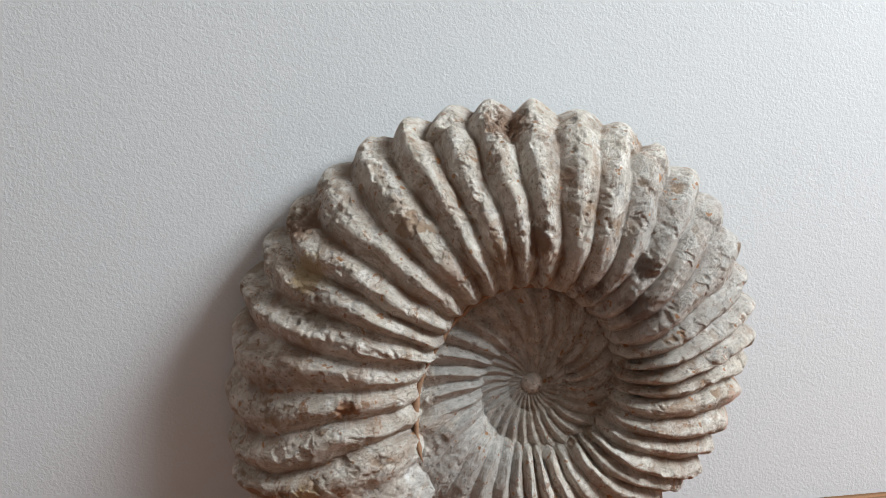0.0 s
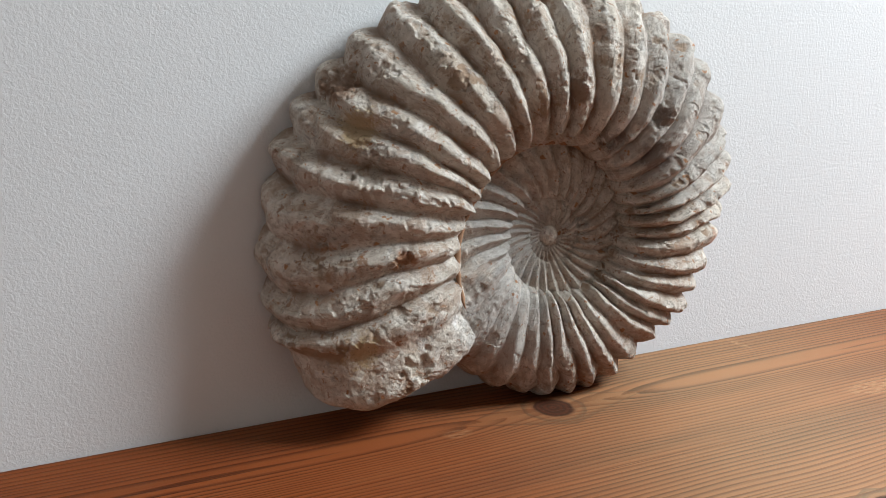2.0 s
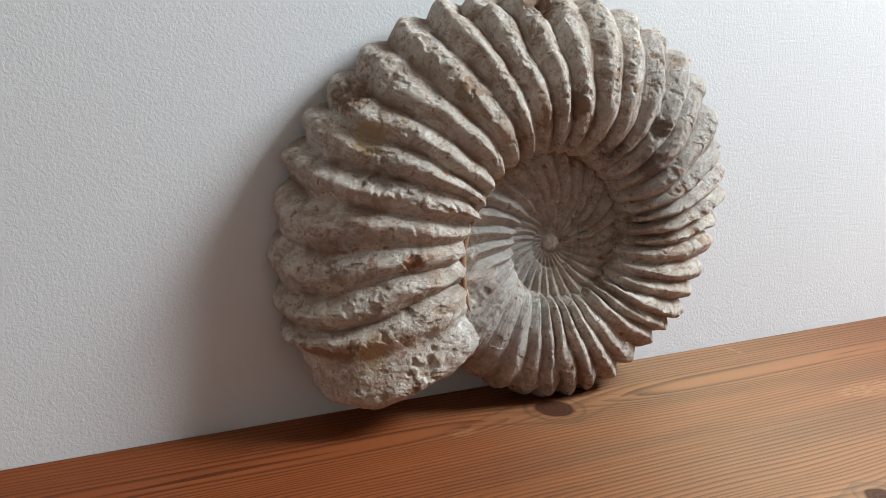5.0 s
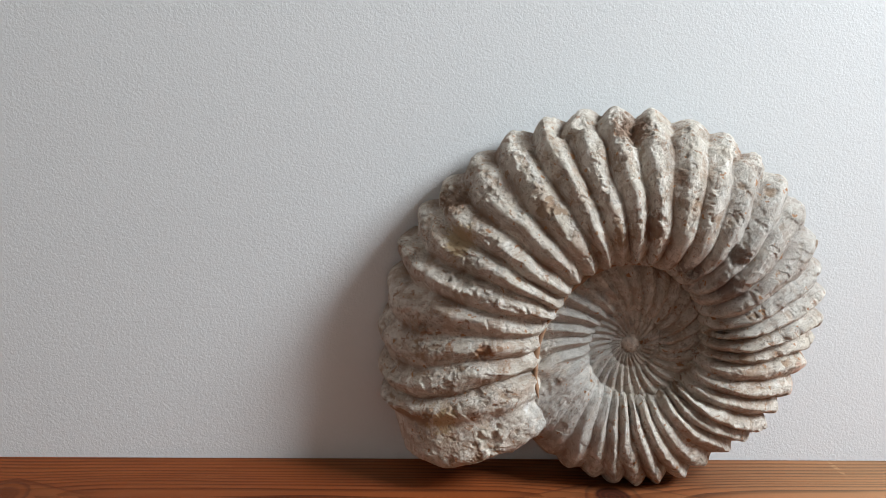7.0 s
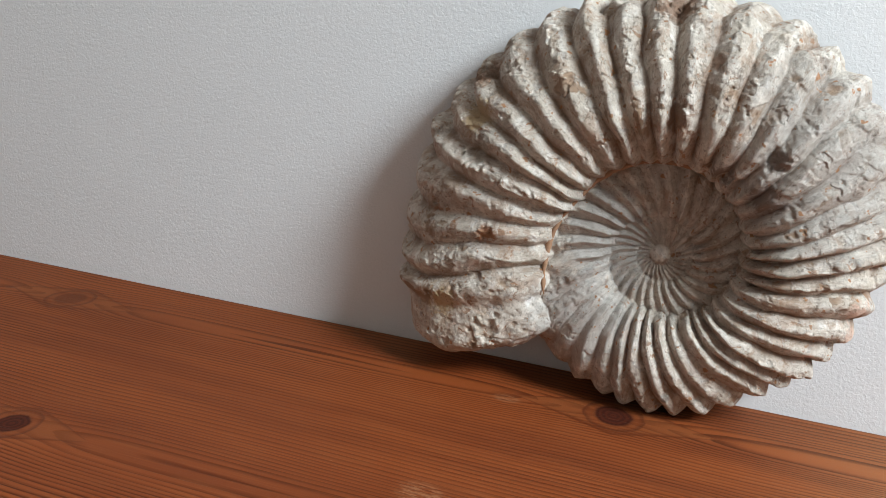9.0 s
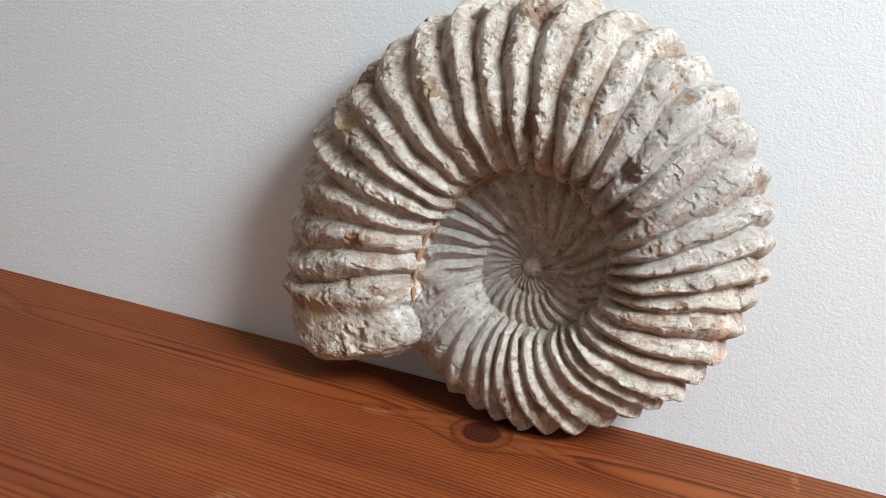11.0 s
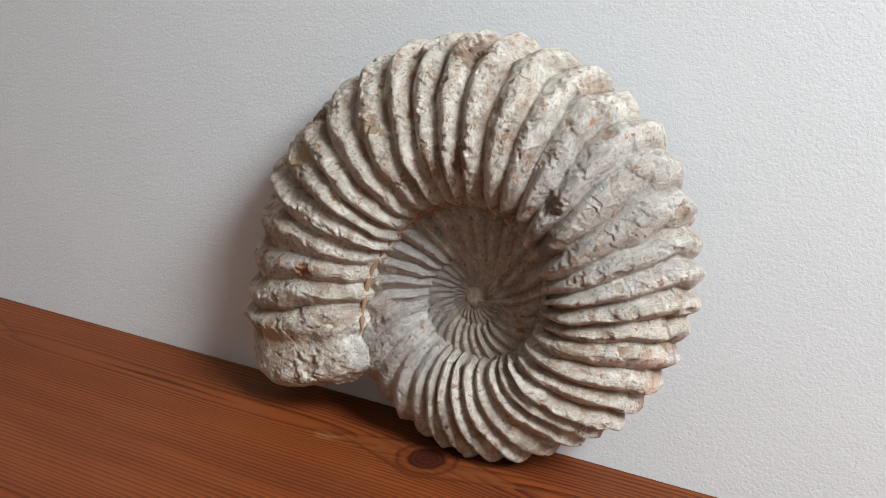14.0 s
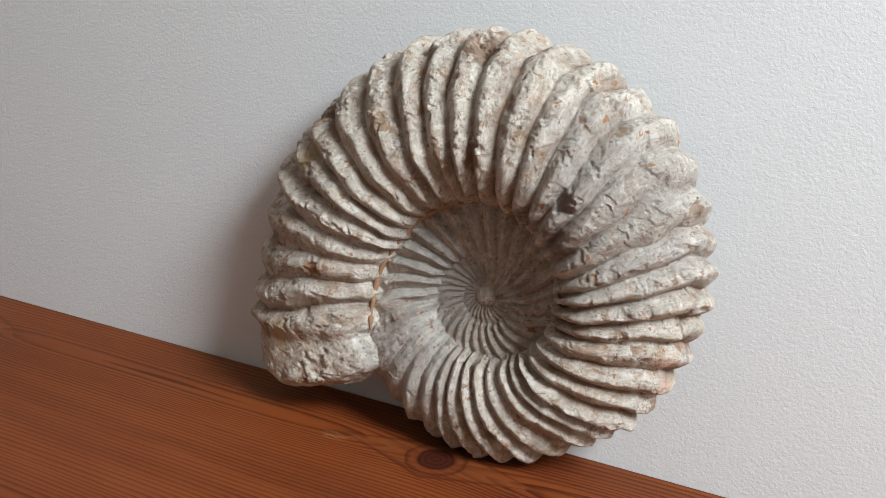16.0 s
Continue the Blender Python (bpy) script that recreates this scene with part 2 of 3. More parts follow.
def limestone():
    n = Nodes("weathered_limestone", 0.82, 0.25)
    # brown of the rib grooves: clay, with the grooves' shade painted into the colour
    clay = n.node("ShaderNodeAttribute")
    clay.attribute_name = "groove_clay_shade"
    big, mid, small = n.noise(22, 4, 0.6, 0.6), n.noise(75, 5, 0.65, 0.8), n.noise(330, 4, 0.7)
    base = n.mix(n.step(mid, 0.33, 0.66), (0.56, 0.495, 0.42), (0.78, 0.73, 0.665))
    base = n.mix(n.math("MULTIPLY", n.step(big, 0.48, 0.66), 0.5), base, (0.62, 0.555, 0.465))
    tan = n.step(n.noise(46, 6, 0.72, 1.2), 0.52, 0.575)
    base = n.mix(n.math("MULTIPLY", tan, 0.5), base, (0.43, 0.285, 0.195))
    base = n.mix(n.math("MULTIPLY", n.step(n.noise(60, 5, 0.7, 0.9, n.stretch(1, 1.3, 1)), 0.56, 0.66), 0.55), base, (0.31, 0.29, 0.275))
    base = n.mix(n.math("MULTIPLY", n.step(n.noise(95, 5, 0.65, 0.4, n.stretch(1.2, 1, 0.9)), 0.55, 0.68), 0.65), base, (0.77, 0.745, 0.705))
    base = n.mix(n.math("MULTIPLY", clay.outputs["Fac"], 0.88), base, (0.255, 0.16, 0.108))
    base = n.mix(n.math("MULTIPLY", n.step(n.noise(120, 4, 0.7, 0.5), 0.60, 0.65), 0.75), base, (0.35, 0.185, 0.10))
    base = n.mix(n.math("MULTIPLY", n.step(small, 0.57, 0.63), 0.35), base, (0.27, 0.22, 0.18))
    base = n.mix(1.0, base, n.mix(n.noise(1100, 3, 0.7), (0.80, 0.795, 0.79), (1.17, 1.17, 1.16)), "MULTIPLY")
    # bare grey stone on the upper right of the outer turn and on the smooth bulge below the broken end
    for gx, gy, gz, reach, tint in ((0.095, -0.030, 0.085, 0.075, (0.47, 0.45, 0.425)), (-0.045, -0.030, -0.050, 0.045, (0.47, 0.465, 0.45)), (-0.035, -0.015, 0.010, 0.040, (0.50, 0.49, 0.475))):
        d = n.node("ShaderNodeVectorMath")
        d.operation = "DISTANCE"
        n.link(n.pos, d.inputs[0])
        d.inputs[1].default_value = (gx, gy, gz)
        close = n.math("SUBTRACT", 1.0, n.step(n.math("ADD", n.math("DIVIDE", d.outputs["Value"], reach), n.math("MULTIPLY", n.math("SUBTRACT", mid, 0.5), 1.6)), 0.55, 1.05))
        base = n.mix(n.math("MULTIPLY", close, 0.55), base, tint)
    base = n.mix(n.math("MULTIPLY", n.step(n.noise(170, 2, 0.5), 0.685, 0.715), 0.8), base, (0.42, 0.18, 0.06))   # rust specks
    flake = n.node("ShaderNodeAttribute")
    flake.attribute_name = "flake"
    base = n.mix(n.math("MULTIPLY", flake.outputs["Fac"], n.step(big, 0.40, 0.62)), base, n.mix(n.noise(150, 4, 0.65), (0.25, 0.155, 0.105), (0.50, 0.37, 0.26)))
    # fine lines that run along the ribs
    ways = n.node("ShaderNodeCombineXYZ")
    for socket, name in (("X", "across_rib"), ("Y", "along_rib")):
        attribute = n.node("ShaderNodeAttribute")
        attribute.attribute_name = name
        n.link(attribute.outputs["Fac"], ways.inputs[socket])
    n.link(n.math("MULTIPLY", n.noise(60, 3), 0.004), ways.inputs["Z"])
    lines = n.noise(1.0, 5, 0.68, 0.35, n.stretch(560, 75, 300, ways.outputs[0]))
    base = n.mix(n.math("MULTIPLY", n.step(lines, 0.54, 0.66), 0.42), base, (0.30, 0.225, 0.165))
    base = n.mix(n.math("MULTIPLY", n.math("SUBTRACT", 1.0, n.step(lines, 0.33, 0.45)), 0.35), base, (0.80, 0.78, 0.74))
    ragged = n.math("MULTIPLY", n.math("SUBTRACT", n.noise(140, 5, 0.7, 0.6), 0.5), 2.4)
    for x, y, z, wide, which in STAINS:
        d = n.node("ShaderNodeVectorMath")
        d.operation = "DISTANCE"
        n.link(n.stretch(1, 0.5, 1), d.inputs[0])
        d.inputs[1].default_value = (x, y * 0.5, z)
        near = n.math("ADD", n.math("DIVIDE", d.outputs["Value"], wide), ragged)
        base = n.mix(n.math("MULTIPLY", n.math("SUBTRACT", 1.0, n.step(near, 0.55, 1.1)), 0.85), base, STAIN_COLOURS[which])
    # sharp little pits and splinters, thicker in some places
    worn = n.step(n.noise(26, 3, 0.6), 0.36, 0.60)
    pits = n.math("MULTIPLY", n.step(n.noise(430, 4, 0.7, 0.4), 0.585, 0.625), n.math("ADD", 0.3, n.math("MULTIPLY", worn, 0.7)))
    n.colour(n.mix(n.math("MULTIPLY", pits, 0.55), base, (0.20, 0.14, 0.10)))
    n.bump(n.math("SUBTRACT", 1.0, pits), 0.0009, 1.0)
    n.bump(n.noise(620, 6, 0.78, 0.6), 0.0011, 1.0)
    cracks = n.node("ShaderNodeTexVoronoi", Scale=260.0)
    cracks.feature = "DISTANCE_TO_EDGE"
    n.link(n.pos, cracks.inputs["Vector"])
    flakes = n.math("MULTIPLY", n.step(cracks.outputs["Distance"], 0.0, 0.10), n.step(n.noise(40, 3), 0.45, 0.62))
    n.bump(flakes, 0.0004, 0.5)
    n.bump(n.math("SUBTRACT", 1.0, lines), 0.0016, 0.9)
    crust = n.math("ADD", 0.25, n.math("MULTIPLY", n.step(n.noise(34, 4, 0.6, 0.5), 0.42, 0.62), 0.75))
    n.bump(n.math("MULTIPLY", n.noise(260, 6, 0.72, 1.2), crust), 0.0013, 0.9)
    return n.mat


WALL, PINE, STONE = wall_paint(), pine(), limestone()
FLOOR, CEIL = plain("dark_floor_boards", (0.30, 0.19, 0.12), 0.5), plain("ceiling_paint", (0.74, 0.72, 0.70), 0.8)
ROOM = plain("warm_room_paint", (0.68, 0.61, 0.56), 0.8)
FRAME = plain("white_window_paint", (0.78, 0.78, 0.76), 0.4)
glass = Nodes("window_glass", 0.0)
glass.bsdf.inputs["Transmission Weight"].default_value = 1.0
glass.bsdf.inputs["IOR"].default_value = 1.45
GLASS = glass.mat


# ---- mesh helpers ----
def part(name, bm, material, parent=None, label="", smooth=False):
    me = bpy.data.meshes.new(name)
    bm.to_mesh(me)
    bm.free()
    me.materials.append(material)
    if smooth:
        me.shade_smooth()
    ob = new(name, me)
    ob.parent = parent
    if label:
        tagged(ob, label)
    return ob


def boxes(*spans, bevel=0.0):
    bm = bmesh.new()
    for (x0, x1), (y0, y1), (z0, z1) in spans:
        made = bmesh.ops.create_cube(bm, size=1.0)["verts"]
        for v in made:
            v.co = ((x0 + x1) / 2 + v.co.x * (x1 - x0), (y0 + y1) / 2 + v.co.y * (y1 - y0), (z0 + z1) / 2 + v.co.z * (z1 - z0))
    if bevel:
        bmesh.ops.bevel(bm, geom=bm.edges[:], offset=bevel, segments=3, affect="EDGES", profile=0.5)
    return bm


# ---- the room ----
X0, X1, Y0, Z0, Z1 = -2.2, 1.65, -3.0, -0.70, 2.00
KNEE, RIDGE = 0.743, 0.113          # height of the low east wall; where the slope meets the flat ceiling
structure = dict(kind="structure")
tagged(part("wall_north", boxes(((X0, X1), (0.0, 0.12), (Z0, Z1))), WALL), "white painted wall with fine roller texture", "wall", **structure)
tagged(part("wall_south", boxes(((X0, X1), (Y0 - 0.12, Y0), (Z0, Z1))), ROOM), "dim plain wall of the room", "wall", **structure)
tagged(part("wall_west", boxes(((X0 - 0.12, X0), (Y0 - 0.12, 0.12), (Z0, Z1))), ROOM), "dim plain wall of the room", "wall", **structure)
tagged(part("wall_east", boxes(((X1, X1 + 0.12), (Y0 - 0.12, 0.12), (Z0, KNEE))), ROOM), "low plain wall under the roof slope", "wall", **structure)
tagged(part("floor", boxes(((X0 - 0.12, X1 + 0.12), (Y0 - 0.12, 0.12), (Z0 - 0.1, Z0))), FLOOR), "dark wooden floor of the room", "floor", **structure)
tagged(part("ceiling", boxes(((X0 - 0.12, RIDGE), (Y0 - 0.12, 0.12), (Z1, Z1 + 0.1))), CEIL), "pale plain ceiling", "ceiling", **structure)
hu, hv = WIN_U / 2, WIN_V / 2
u0, u1, v0, v1 = -1.42, 0.81, Y0 - 0.12 - WINDOW.y, 0.12 - WINDOW.y
slope = part("roof_slope", boxes(((u0, -hu), (v0, v1), (0, 0.1)), ((hu, u1), (v0, v1), (0, 0.1)), ((-hu, hu), (v0, -hv), (0, 0.1)), ((-hu, hu), (hv, v1), (0, 0.1))), CEIL)
slope.matrix_world = SLOPE
tagged(slope, "pale sloping ceiling with a window opening", "ceiling", **structure)
window = tagged(new("window_1"), "white framed roof window with clear glass", "window", **structure)
window.matrix_world = SLOPE @ pose(0, 0, 0.06)
part("window_frame", boxes(((-hu, -hu + 0.02), (-hv, hv), (-0.02, 0.03)), ((hu - 0.02, hu), (-hv, hv), (-0.02, 0.03)),
                           ((-hu + 0.02, hu - 0.02), (-hv, -hv + 0.02), (-0.02, 0.03)), ((-hu + 0.02, hu - 0.02), (hv - 0.02, hv), (-0.02, 0.03))), FRAME, window)
pane = part("pane", boxes(((-hu + 0.02, hu - 0.02), (-hv + 0.02, hv - 0.02), (0.0, 0.004))), GLASS, window)
pane.visible_shadow = False

shelf = part("wooden_shelf", boxes(((-1.35, 1.65), (-0.46, -0.0005), (-0.03, 0.0)), bevel=0.0015), PINE)
tagged(shelf, "orange varnished pine shelf board with dark knots", "shelf")


# ---- the ammonite ----
def lattice(seed):
    rng = np.random.default_rng(seed)
    return rng.permutation(256), rng.normal(size=(256, 3))


PERM, GRAD = lattice(5)
PERM = np.concatenate([PERM, PERM, PERM])


def perlin(p):
    """Gradient noise at the rows of p, about -0.5 to 0.5."""
    c = np.floor(p).astype(np.int64)
    f = p - c
    u = f * f * f * (f * (f * 6 - 15) + 10)
    c &= 255
    total = 0.0
    for i in (0, 1):
        for j in (0, 1):
            for k in (0, 1):
                h = PERM[PERM[PERM[(c[:, 0] + i) & 255] + ((c[:, 1] + j) & 255)] + ((c[:, 2] + k) & 255)]
                g = GRAD[h]
                d = g[:, 0] * (f[:, 0] - i) + g[:, 1] * (f[:, 1] - j) + g[:, 2] * (f[:, 2] - k)
                wt = (u[:, 0] if i else 1 - u[:, 0]) * (u[:, 1] if j else 1 - u[:, 1]) * (u[:, 2] if k else 1 - u[:, 2])
                total = total + wt * d
    return total * 0.6


def fbm(p, scale, octaves=3):
    out, amp = 0.0, 1.0
    q = p * scale
    for _ in range(octaves):
        out = out + amp * perlin(q)
        q, amp = q * 2.03 + 17.3, amp * 0.5
    return out


def sstep(x, lo, hi):
    t = np.clip((x - lo) / (hi - lo), 0, 1)
    return t * t * (3 - 2 * t)


GROWTH = 2.2                     # widening of the coil in one turn
# along the outer turn, by angle: tip radius, radius of the inner seam, half thickness, rib height
TURN_AT = (-200, -170, -150, -130, -115, -90, -45, 0, 45, 75, 110, 150, 180, 214)
TIP = (0.0905, 0.0985, 0.106, 0.1125, 0.1150, 0.1195, 0.1255, 0.1440, 0.1670, 0.1770, 0.1850, 0.1950, 0.2015, 0.200)
SEAM = (0.0290, 0.0309, 0.0322, 0.0337, 0.0345, 0.036, 0.043, 0.050, 0.058, 0.063, 0.0645, 0.063, 0.067, 0.070)
HALF = (0.0150, 0.0175, 0.0245, 0.0300, 0.033, 0.033, 0.034, 0.033, 0.044, 0.049, 0.0475, 0.0510, 0.0495, 0.049)
SLOPE = (0.002, 0.003, 0.003, 0.003, 0.003, 0.003, 0.012, 0.014, 0.008, 0.009, 0.017, 0.018, 0.012, -0.005)   # how far the flank falls back towards the rim
CREST = (1.25, 1.3, 1.4, 1.6, 1.7, 1.8, 1.7, 1.8, 2.1, 2.0, 1.7, 1.7, 1.8, 2.0)
RIB = (0.0046, 0.0042, 0.0016, 0.0018, 0.0036, 0.0044, 0.0056, 0.0058, 0.0056, 0.0058, 0.0064, 0.0066, 0.0060, 0.0040)
OUTER_RIBS = (197.5, 188.3, 179.0, 168.0, 158.2, 149.8, 141.5, 132.2, 122.1, 113.0, 104.8, 96.2, 87.8, 77.9, 69.1, 60.6, 51.6, 42.7, 32.7,
              24.2, 16.9, 9.6, 1.8, -6.0, -17.0, -26.0, -35.5, -44.0, -52.0, -64.0, -73.5, -83.0, -92.5, -101.0, -110.0, -121.0, -132.0)
RIBS = OUTER_RIBS + tuple(-144.0 - 12.8 * i for i in range(28)) + tuple(-503.0 - 12.7 * i for i in range(28)) + tuple(-859.0 - 14.0 * i for i in range(42))
END = 223.0
# broken and hollow places: where, how wide, how deep
DENTS = ((0.063, -0.046, 0.081, 0.009, 0.003), (-0.160, -0.040, 0.019, 0.009, 0.004), (-0.141, 0.0, 0.107, 0.012, 0.004), (-0.014, -0.014, 0.166, 0.013, 0.004),
         (-0.114, -0.056, 0.004, 0.008, 0.0025), (0.031, -0.035, 0.062, 0.010, 0.004), (-0.132, -0.040, 0.060, 0.010, 0.003), (0.002, -0.039, 0.101, 0.009, 0.0015),
         (-0.083, -0.040, -0.052, 0.028, -0.0035), (-0.108, -0.042, -0.070, 0.014, 0.003), (-0.140, -0.030, -0.080, 0.024, -0.003), (-0.118, -0.050, -0.030, 0.007, 0.002))


def at(angle, knots, grows=True):
    """A size of the coil at an angle in degrees, carried inwards with the coil's growth."""
    inner = np.minimum(angle - TURN_AT[0], 0.0)
    return np.interp(angle, TURN_AT, knots) * (GROWTH ** (inner / 360.0) if grows else 1.0)


def whorl(a0, a1, ribs, columns, rows, rough=1.0):
    """Points, normals and clay (with the grooves' painted shade) of one turn of the coil between two angles, as a grid
    of columns along it and rows round it.
    """
    ang = np.linspace(a0, a1, columns)
    if a1 == END:
        ang = np.concatenate([np.linspace(a0, END - 2, columns - 24), END - 2 * np.cos(np.linspace(0.06, 1, 24) * np.pi / 2)])
    t = np.linspace(0, 1, rows, endpoint=False)
    q = 2 * np.pi * t - 0.9 * np.sin(2 * np.pi * t - np.pi * 0.42) * 0.72
    A, Qa = np.meshgrid(ang, q, indexing="ij")
    tip, seam, half, rib, slope = (at(A, k) for k in (TIP, SEAM, HALF, RIB, SLOPE))
    tip = tip - rib * 0.9
    cq, sq = np.cos(Qa), np.sin(Qa)
    er = np.sign(cq) * np.abs(cq) ** 0.95
    # the side towards the hollow is squarer than the rim, but for the broken end
    power = np.where(cq < 0, 1.0 - 0.20 * sstep(A, 115, 140) + 0.35 * sstep(A, 180, 204) - 0.15 * sstep(-A, 110, 150), 1.0 + 0.10 * sstep(A, 60, 130) - 0.30 * sstep(A, 186, 204))
    ew = np.sign(sq) * np.abs(sq) ** power * np.where(sq < 0, 0.39, 1.0)
    taper = np.sqrt(np.clip(1 - (np.clip(A - (END - 9), 0, 9) / 9.0) ** 2.4, 0, 1))
    rad = (tip + seam) / 2 + (tip - seam) / 2 * er * taper
    axial = half * ew * taper - slope * np.clip(er + 0.35, 0, None) * taper
    # ribs: the phase runs from one to the next, and leans a little forward towards the rim
    lean = 5.0 * sstep(-A, 0, 60) * (er + 0.3) + 2.0 * np.sin(Qa * 2)
    order = np.argsort(ribs)
    marks = np.array(ribs)[order]
    warp = fbm(np.stack([np.cos(np.radians(A)).ravel() * 3, np.sin(np.radians(A)).ravel() * 3, Qa.ravel() * 0.7], 1), 2.0, 2).reshape(A.shape)
    phase = np.interp(A - lean + warp * 2.2, marks, np.arange(len(marks)))
    beyond = sstep(A, marks[-1] + 1, marks[-1] + 7) + sstep(-A, -marks[0] + 1, -marks[0] + 7)
    x = phase - np.round(phase)
    crest = 1 - (np.abs(2 * (x + 0.03 * np.sin(2 * np.pi * x))) ** 2 + 0.004) ** (at(A, CREST, False) / 2)
    which = np.round(phase).astype(int)
    strength = np.random.default_rng(11).uniform(0.8, 1.15, len(marks) + 4)[which]
    around = 0.30 + 0.70 * sstep(er, -1.0, -0.72)
    knob = 1 + 0.2 * np.exp(-((er - 0.86) / 0.2) ** 2)
    turned = np.radians(A - 9.0 * er * taper * sstep(A, END - 40, END - 8))
    P = np.stack([rad * np.cos(turned), -axial, rad * np.sin(turned)], -1).reshape(-1, 3)
    # the inner turns lie a little aslant, deeper towards the upper right
    P[:, 1] += (1 - sstep(A, -172, -110)).ravel() * (0.10 * P[:, 0] + 0.08 * P[:, 2])
    chips = sstep(fbm(P, 75, 3), 0.10, 0.34).reshape(A.shape)
    lift = rib * crest * around * knob * strength * (1 - 0.22 * chips) * (1 - np.clip(beyond, 0, 1))
    size = at(A, TIP).ravel() / 0.17
    n = normals(P.reshape(*A.shape, 3)).reshape(-1, 3)
    lift = lift.ravel() * 1.35 - rib.ravel() * 0.35
    lump = fbm(P, 38, 2) * 0.0020 + fbm(P + 3.1, 120, 3) * 0.0005 + fbm(P + 7.7, 330, 2) * 0.0003
    # flakes that broke off the ribs, with steep edges
    flake = sstep(fbm(P * np.array([1, 0.8, 1]) + 4.4, 62, 4), 0.17, 0.215) * sstep(fbm(P + 8.8, 21, 2), -0.06, 0.10) * sstep(crest.ravel(), 0.15, 0.5)
    pits = sstep(fbm(P + 1.7, 170, 2), 0.38, 0.50) * 0.0007
    layered = np.abs(fbm(P * np.array([1, 1, 1.6]) + 5.2, 90, 3)) * -0.0006
    coarse = 1 + 0.5 * sstep(A.ravel(), END - 22, END - 10)
    lift = lift + (lump * coarse - pits + layered - 0.0008 * flake) * rough * np.clip(size, 0.25, 1)
    for dx, dy, dz, size_, deep in DENTS:
        away = np.linalg.norm((P - np.array((dx, dy, dz))) * np.array((1, 0.6, 1)), axis=1) / size_ + fbm(P + 9.1, 160, 2) * (1.1 if deep > 0 else 0.12)
        lift = lift - deep * (1 - sstep(away, 0.35 if deep > 0 else 0.0, 1.0))
    P = P + n * lift[:, None]
    # strongest between the crests: clay left there, and painted shade of the grooves
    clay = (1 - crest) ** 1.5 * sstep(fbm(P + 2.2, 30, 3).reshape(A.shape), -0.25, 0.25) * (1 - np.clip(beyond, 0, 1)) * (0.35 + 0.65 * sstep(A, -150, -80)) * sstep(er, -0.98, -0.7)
    along = (er + 0.4 * np.sign(sq)) * 0.05
    return P.reshape(*A.shape, 3), np.stack([clay, flake.reshape(A.shape) * sstep(A, -150, -100), phase * 0.012, along], -1), ang, marks


def normals(G):
    du = np.gradient(G, axis=0)
    dv = (np.roll(G, -1, 1) - np.roll(G, 1, 1)) / 2
    n = np.cross(du, dv)
    return n / (np.linalg.norm(n, axis=-1, keepdims=True) + 1e-12)


def shell(name, G, N, clay, parent, label="", cap=False):
    """One mesh from a strip of the grid, closed round its section."""
    c, r = G.shape[:2]
    idx = np.arange(c * r).reshape(c, r)
    a, b = idx[:-1], idx[1:]
    quads = np.stack([a, b, np.roll(b, -1, 1), np.roll(a, -1, 1)], -1).reshape(-1, 4)
    me = bpy.data.meshes.new(name)
    me.vertices.add(c * r)
    me.vertices.foreach_set("co", G.reshape(-1).astype(np.float32))
    me.loops.add(quads.size)
    me.loops.foreach_set("vertex_index", quads.reshape(-1).astype(np.int32))
    me.polygons.add(len(quads))
    me.polygons.foreach_set("loop_start", np.arange(0, quads.size, 4, dtype=np.int32))
    me.update(calc_edges=True)
    me.polygons.foreach_set("use_smooth", np.ones(len(quads), dtype=bool))
    for i, attribute in enumerate(("groove_clay_shade", "flake", "across_rib", "along_rib")):
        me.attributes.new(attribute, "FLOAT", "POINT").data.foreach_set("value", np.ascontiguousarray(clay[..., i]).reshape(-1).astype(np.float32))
    me.normals_split_custom_set_from_vertices(N.reshape(-1, 3))
    me.materials.append(STONE)
    ob = new(name, me)
    ob.parent = parent
    if label:
        tagged(ob, label)
    return ob


ammonite = tagged(new("ammonite_fossil"), "pale grey ribbed ammonite fossil with brown stains leaning on the wall", "fossil")
ammonite.matrix_world = pose(0.0, -0.044, 0.1174, 3, 0, -6)


def settle(G):
    """The broken end of the outer turn is cut nearly level, just above the shelf."""
    low, soft = -0.1015, 0.004
    return low + soft * np.logaddexp(0, (G[..., 2] - low) / soft)


def clear_of_wall(G):
    """The unseen back is worn flat where it leans on the wall, and the lowest rib tips where they stand."""
    m = np.array(ammonite.matrix_world)
    behind = G @ m[1, :3] + m[1, 3] + 0.003
    G[..., 1] -= 0.002 * np.logaddexp(0, np.clip(behind / 0.002, -50, 50)) * (behind > -0.02)
    under = 0.0006 - (G @ m[2, :3] + m[2, 3])
    G[..., 2] += np.clip(under, 0, None)
    return G


G, clay, ang, marks = whorl(-146.0, END, RIBS, 1400, 300)
late = sstep(ang, 176, 190)[:, None]
G[..., 2] = G[..., 2] * (1 - late) + settle(G) * late
G = clear_of_wall(G)
N = normals(G)


def turn(name, label, G, N, clay, ang, marks, deep):
    """A turn of the coil: a core, and on it each rib with its two flanks as a part."""
    core = shell(name, (G - N * deep)[::6, ::5], N[::6, ::5], clay[::6, ::5] * (0, 0, 1, 1), ammonite, label)
    cuts = [0, *np.minimum(np.searchsorted(ang, (marks[1:] + marks[:-1]) / 2), len(ang) - 1), len(ang) - 1]
    for a, b in zip(cuts[:-1], cuts[1:]):
        if b > a:
            shell("rib", G[a:b + 1], N[a:b + 1], clay[a:b + 1], core)
    return core


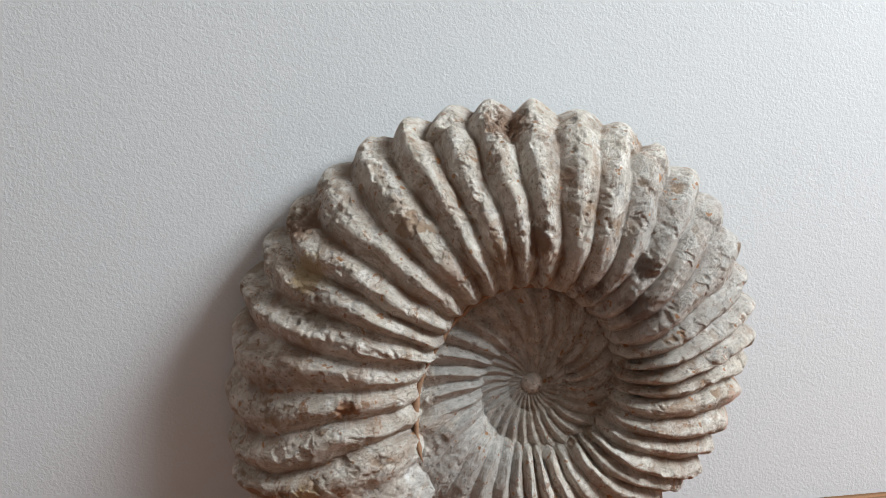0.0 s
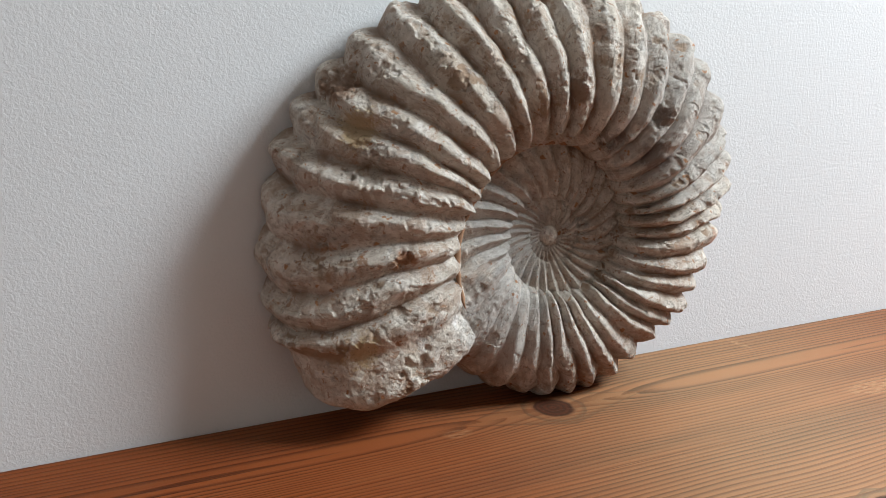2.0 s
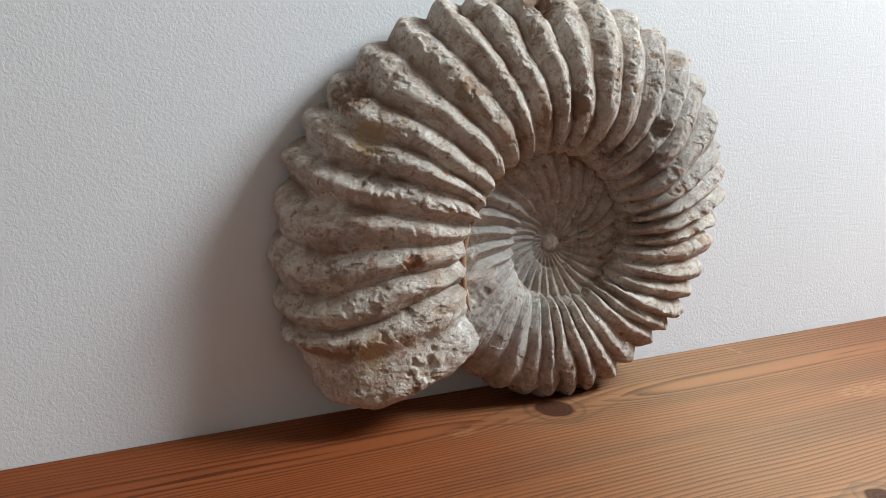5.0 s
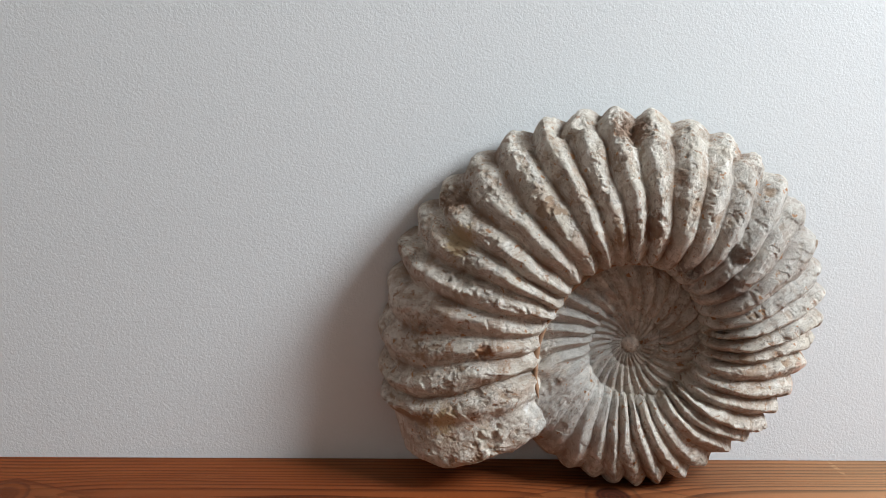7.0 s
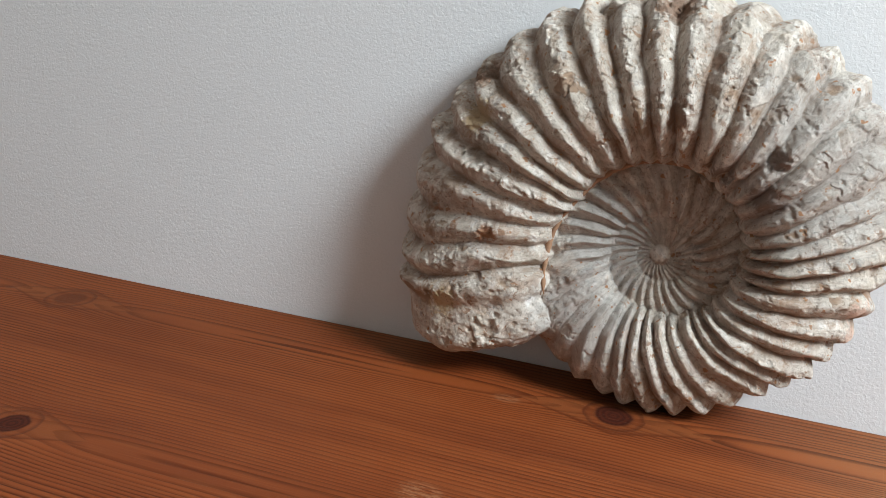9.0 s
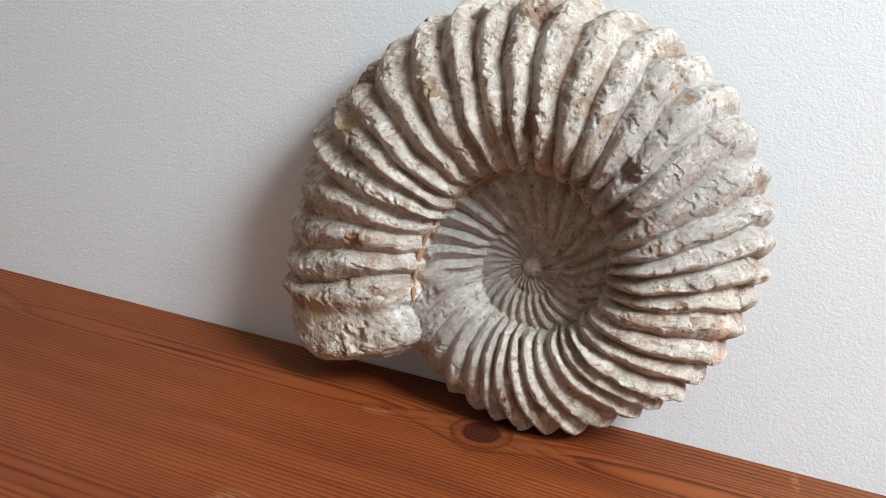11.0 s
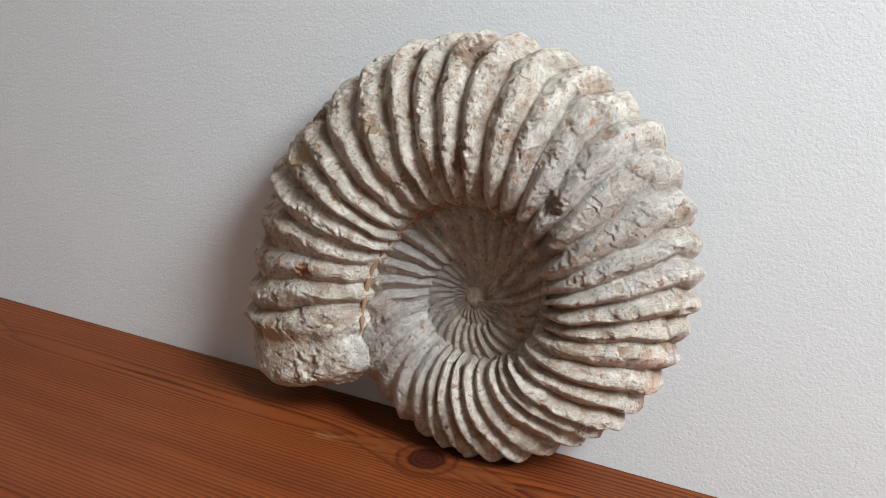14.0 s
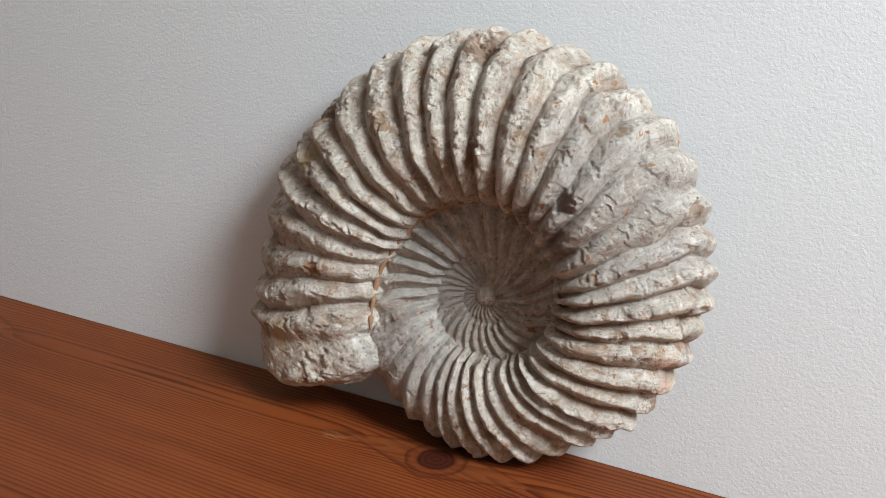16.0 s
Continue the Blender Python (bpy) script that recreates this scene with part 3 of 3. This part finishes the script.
turn("outer_whorl", "widest turn of the coil, broken off at its end", G, N, clay, ang, marks, 0.005)
G, clay, ang, marks = whorl(-504.0, -142.0, RIBS, 800, 150)
turn("inner_whorl", "second turn of the coil inside the hollow", G, normals(G), clay, ang, marks, 0.0025)
G, clay, ang, marks = whorl(-862.0, -500.0, RIBS, 700, 90)
turn("inner_whorl", "third, finely ribbed turn of the coil", G, normals(G), clay, ang, marks, 0.0012)
G, clay, ang, marks = whorl(-1400.0, -858.0, RIBS, 700, 48)
shell("core_whorl", G, normals(G), clay, ammonite, "tiny innermost turns of the coil")
tip = bmesh.new()
bmesh.ops.create_icosphere(tip, subdivisions=3, radius=0.0075)
for v in tip.verts:
    v.co.y = v.co.y * 0.7 - 0.0006
part("first_chamber", tip, STONE, ammonite, smooth=True)


def seam_line(a0, a1, count):
    """Middle line of the clay that fills the seam where the outer turn lies on the one inside it."""
    for angle in np.linspace(a0, a1, count):
        r = np.linspace(0.05, 0.11, 400)
        fronts = []
        for a in (angle, angle - 360.0):
            tip_, seam_, half_, rib_, slope_ = (float(at(np.array(a), k)) for k in (TIP, SEAM, HALF, RIB, SLOPE))
            er = np.clip((r - (tip_ + seam_) / 2) / ((tip_ - rib_ * 0.9 - seam_) / 2), -1, 1)
            aslant = (1 - sstep(a, -172, -110)) * (0.10 * r * math.cos(radians(a)) + 0.08 * r * math.sin(radians(a)))
            fronts.append(half_ * (1 - er ** 2) ** 0.42 - slope_ * np.clip(er + 0.35, 0, None) - aslant)
        k = int(np.argmax(fronts[0] > fronts[1]))
        yield Vector((r[k] * math.cos(radians(angle)), -fronts[1][k] - 0.0050, r[k] * math.sin(radians(angle))))


CLAY = plain("dry_orange_clay", (0.34, 0.20, 0.12), 0.95)
line = list(seam_line(62.0, 208.0, 260))
bm = bmesh.new()
loops = []
for i, p in enumerate(line):
    ahead = (line[min(i + 1, len(line) - 1)] - line[max(i - 1, 0)]).normalized()
    side = ahead.cross(Vector((0, 1, 0))).normalized()
    up = side.cross(ahead)
    loops.append([])
    for k in range(10):
        a = 2 * math.pi * k / 10
        w = (0.0017 + 0.0009 * noise.noise(p * 130) + 0.0006 * noise.noise(p * 420 + Vector((k * 0.4, 0, 0)))) * min(1.0, i / 12, (len(line) - 1 - i) / 12)
        loops[-1].append(bm.verts.new(p + (side * math.cos(a) * 1.0 + up * math.sin(a) * 1.1) * max(w, 0.00005)))
for a, b in zip(loops[:-1], loops[1:]):
    for k in range(10):
        bm.faces.new((a[k], b[k], b[(k + 1) % 10], a[(k + 1) % 10]))
part("seam_clay", bm, CLAY, ammonite, "orange clay left in the seam between two turns", True)
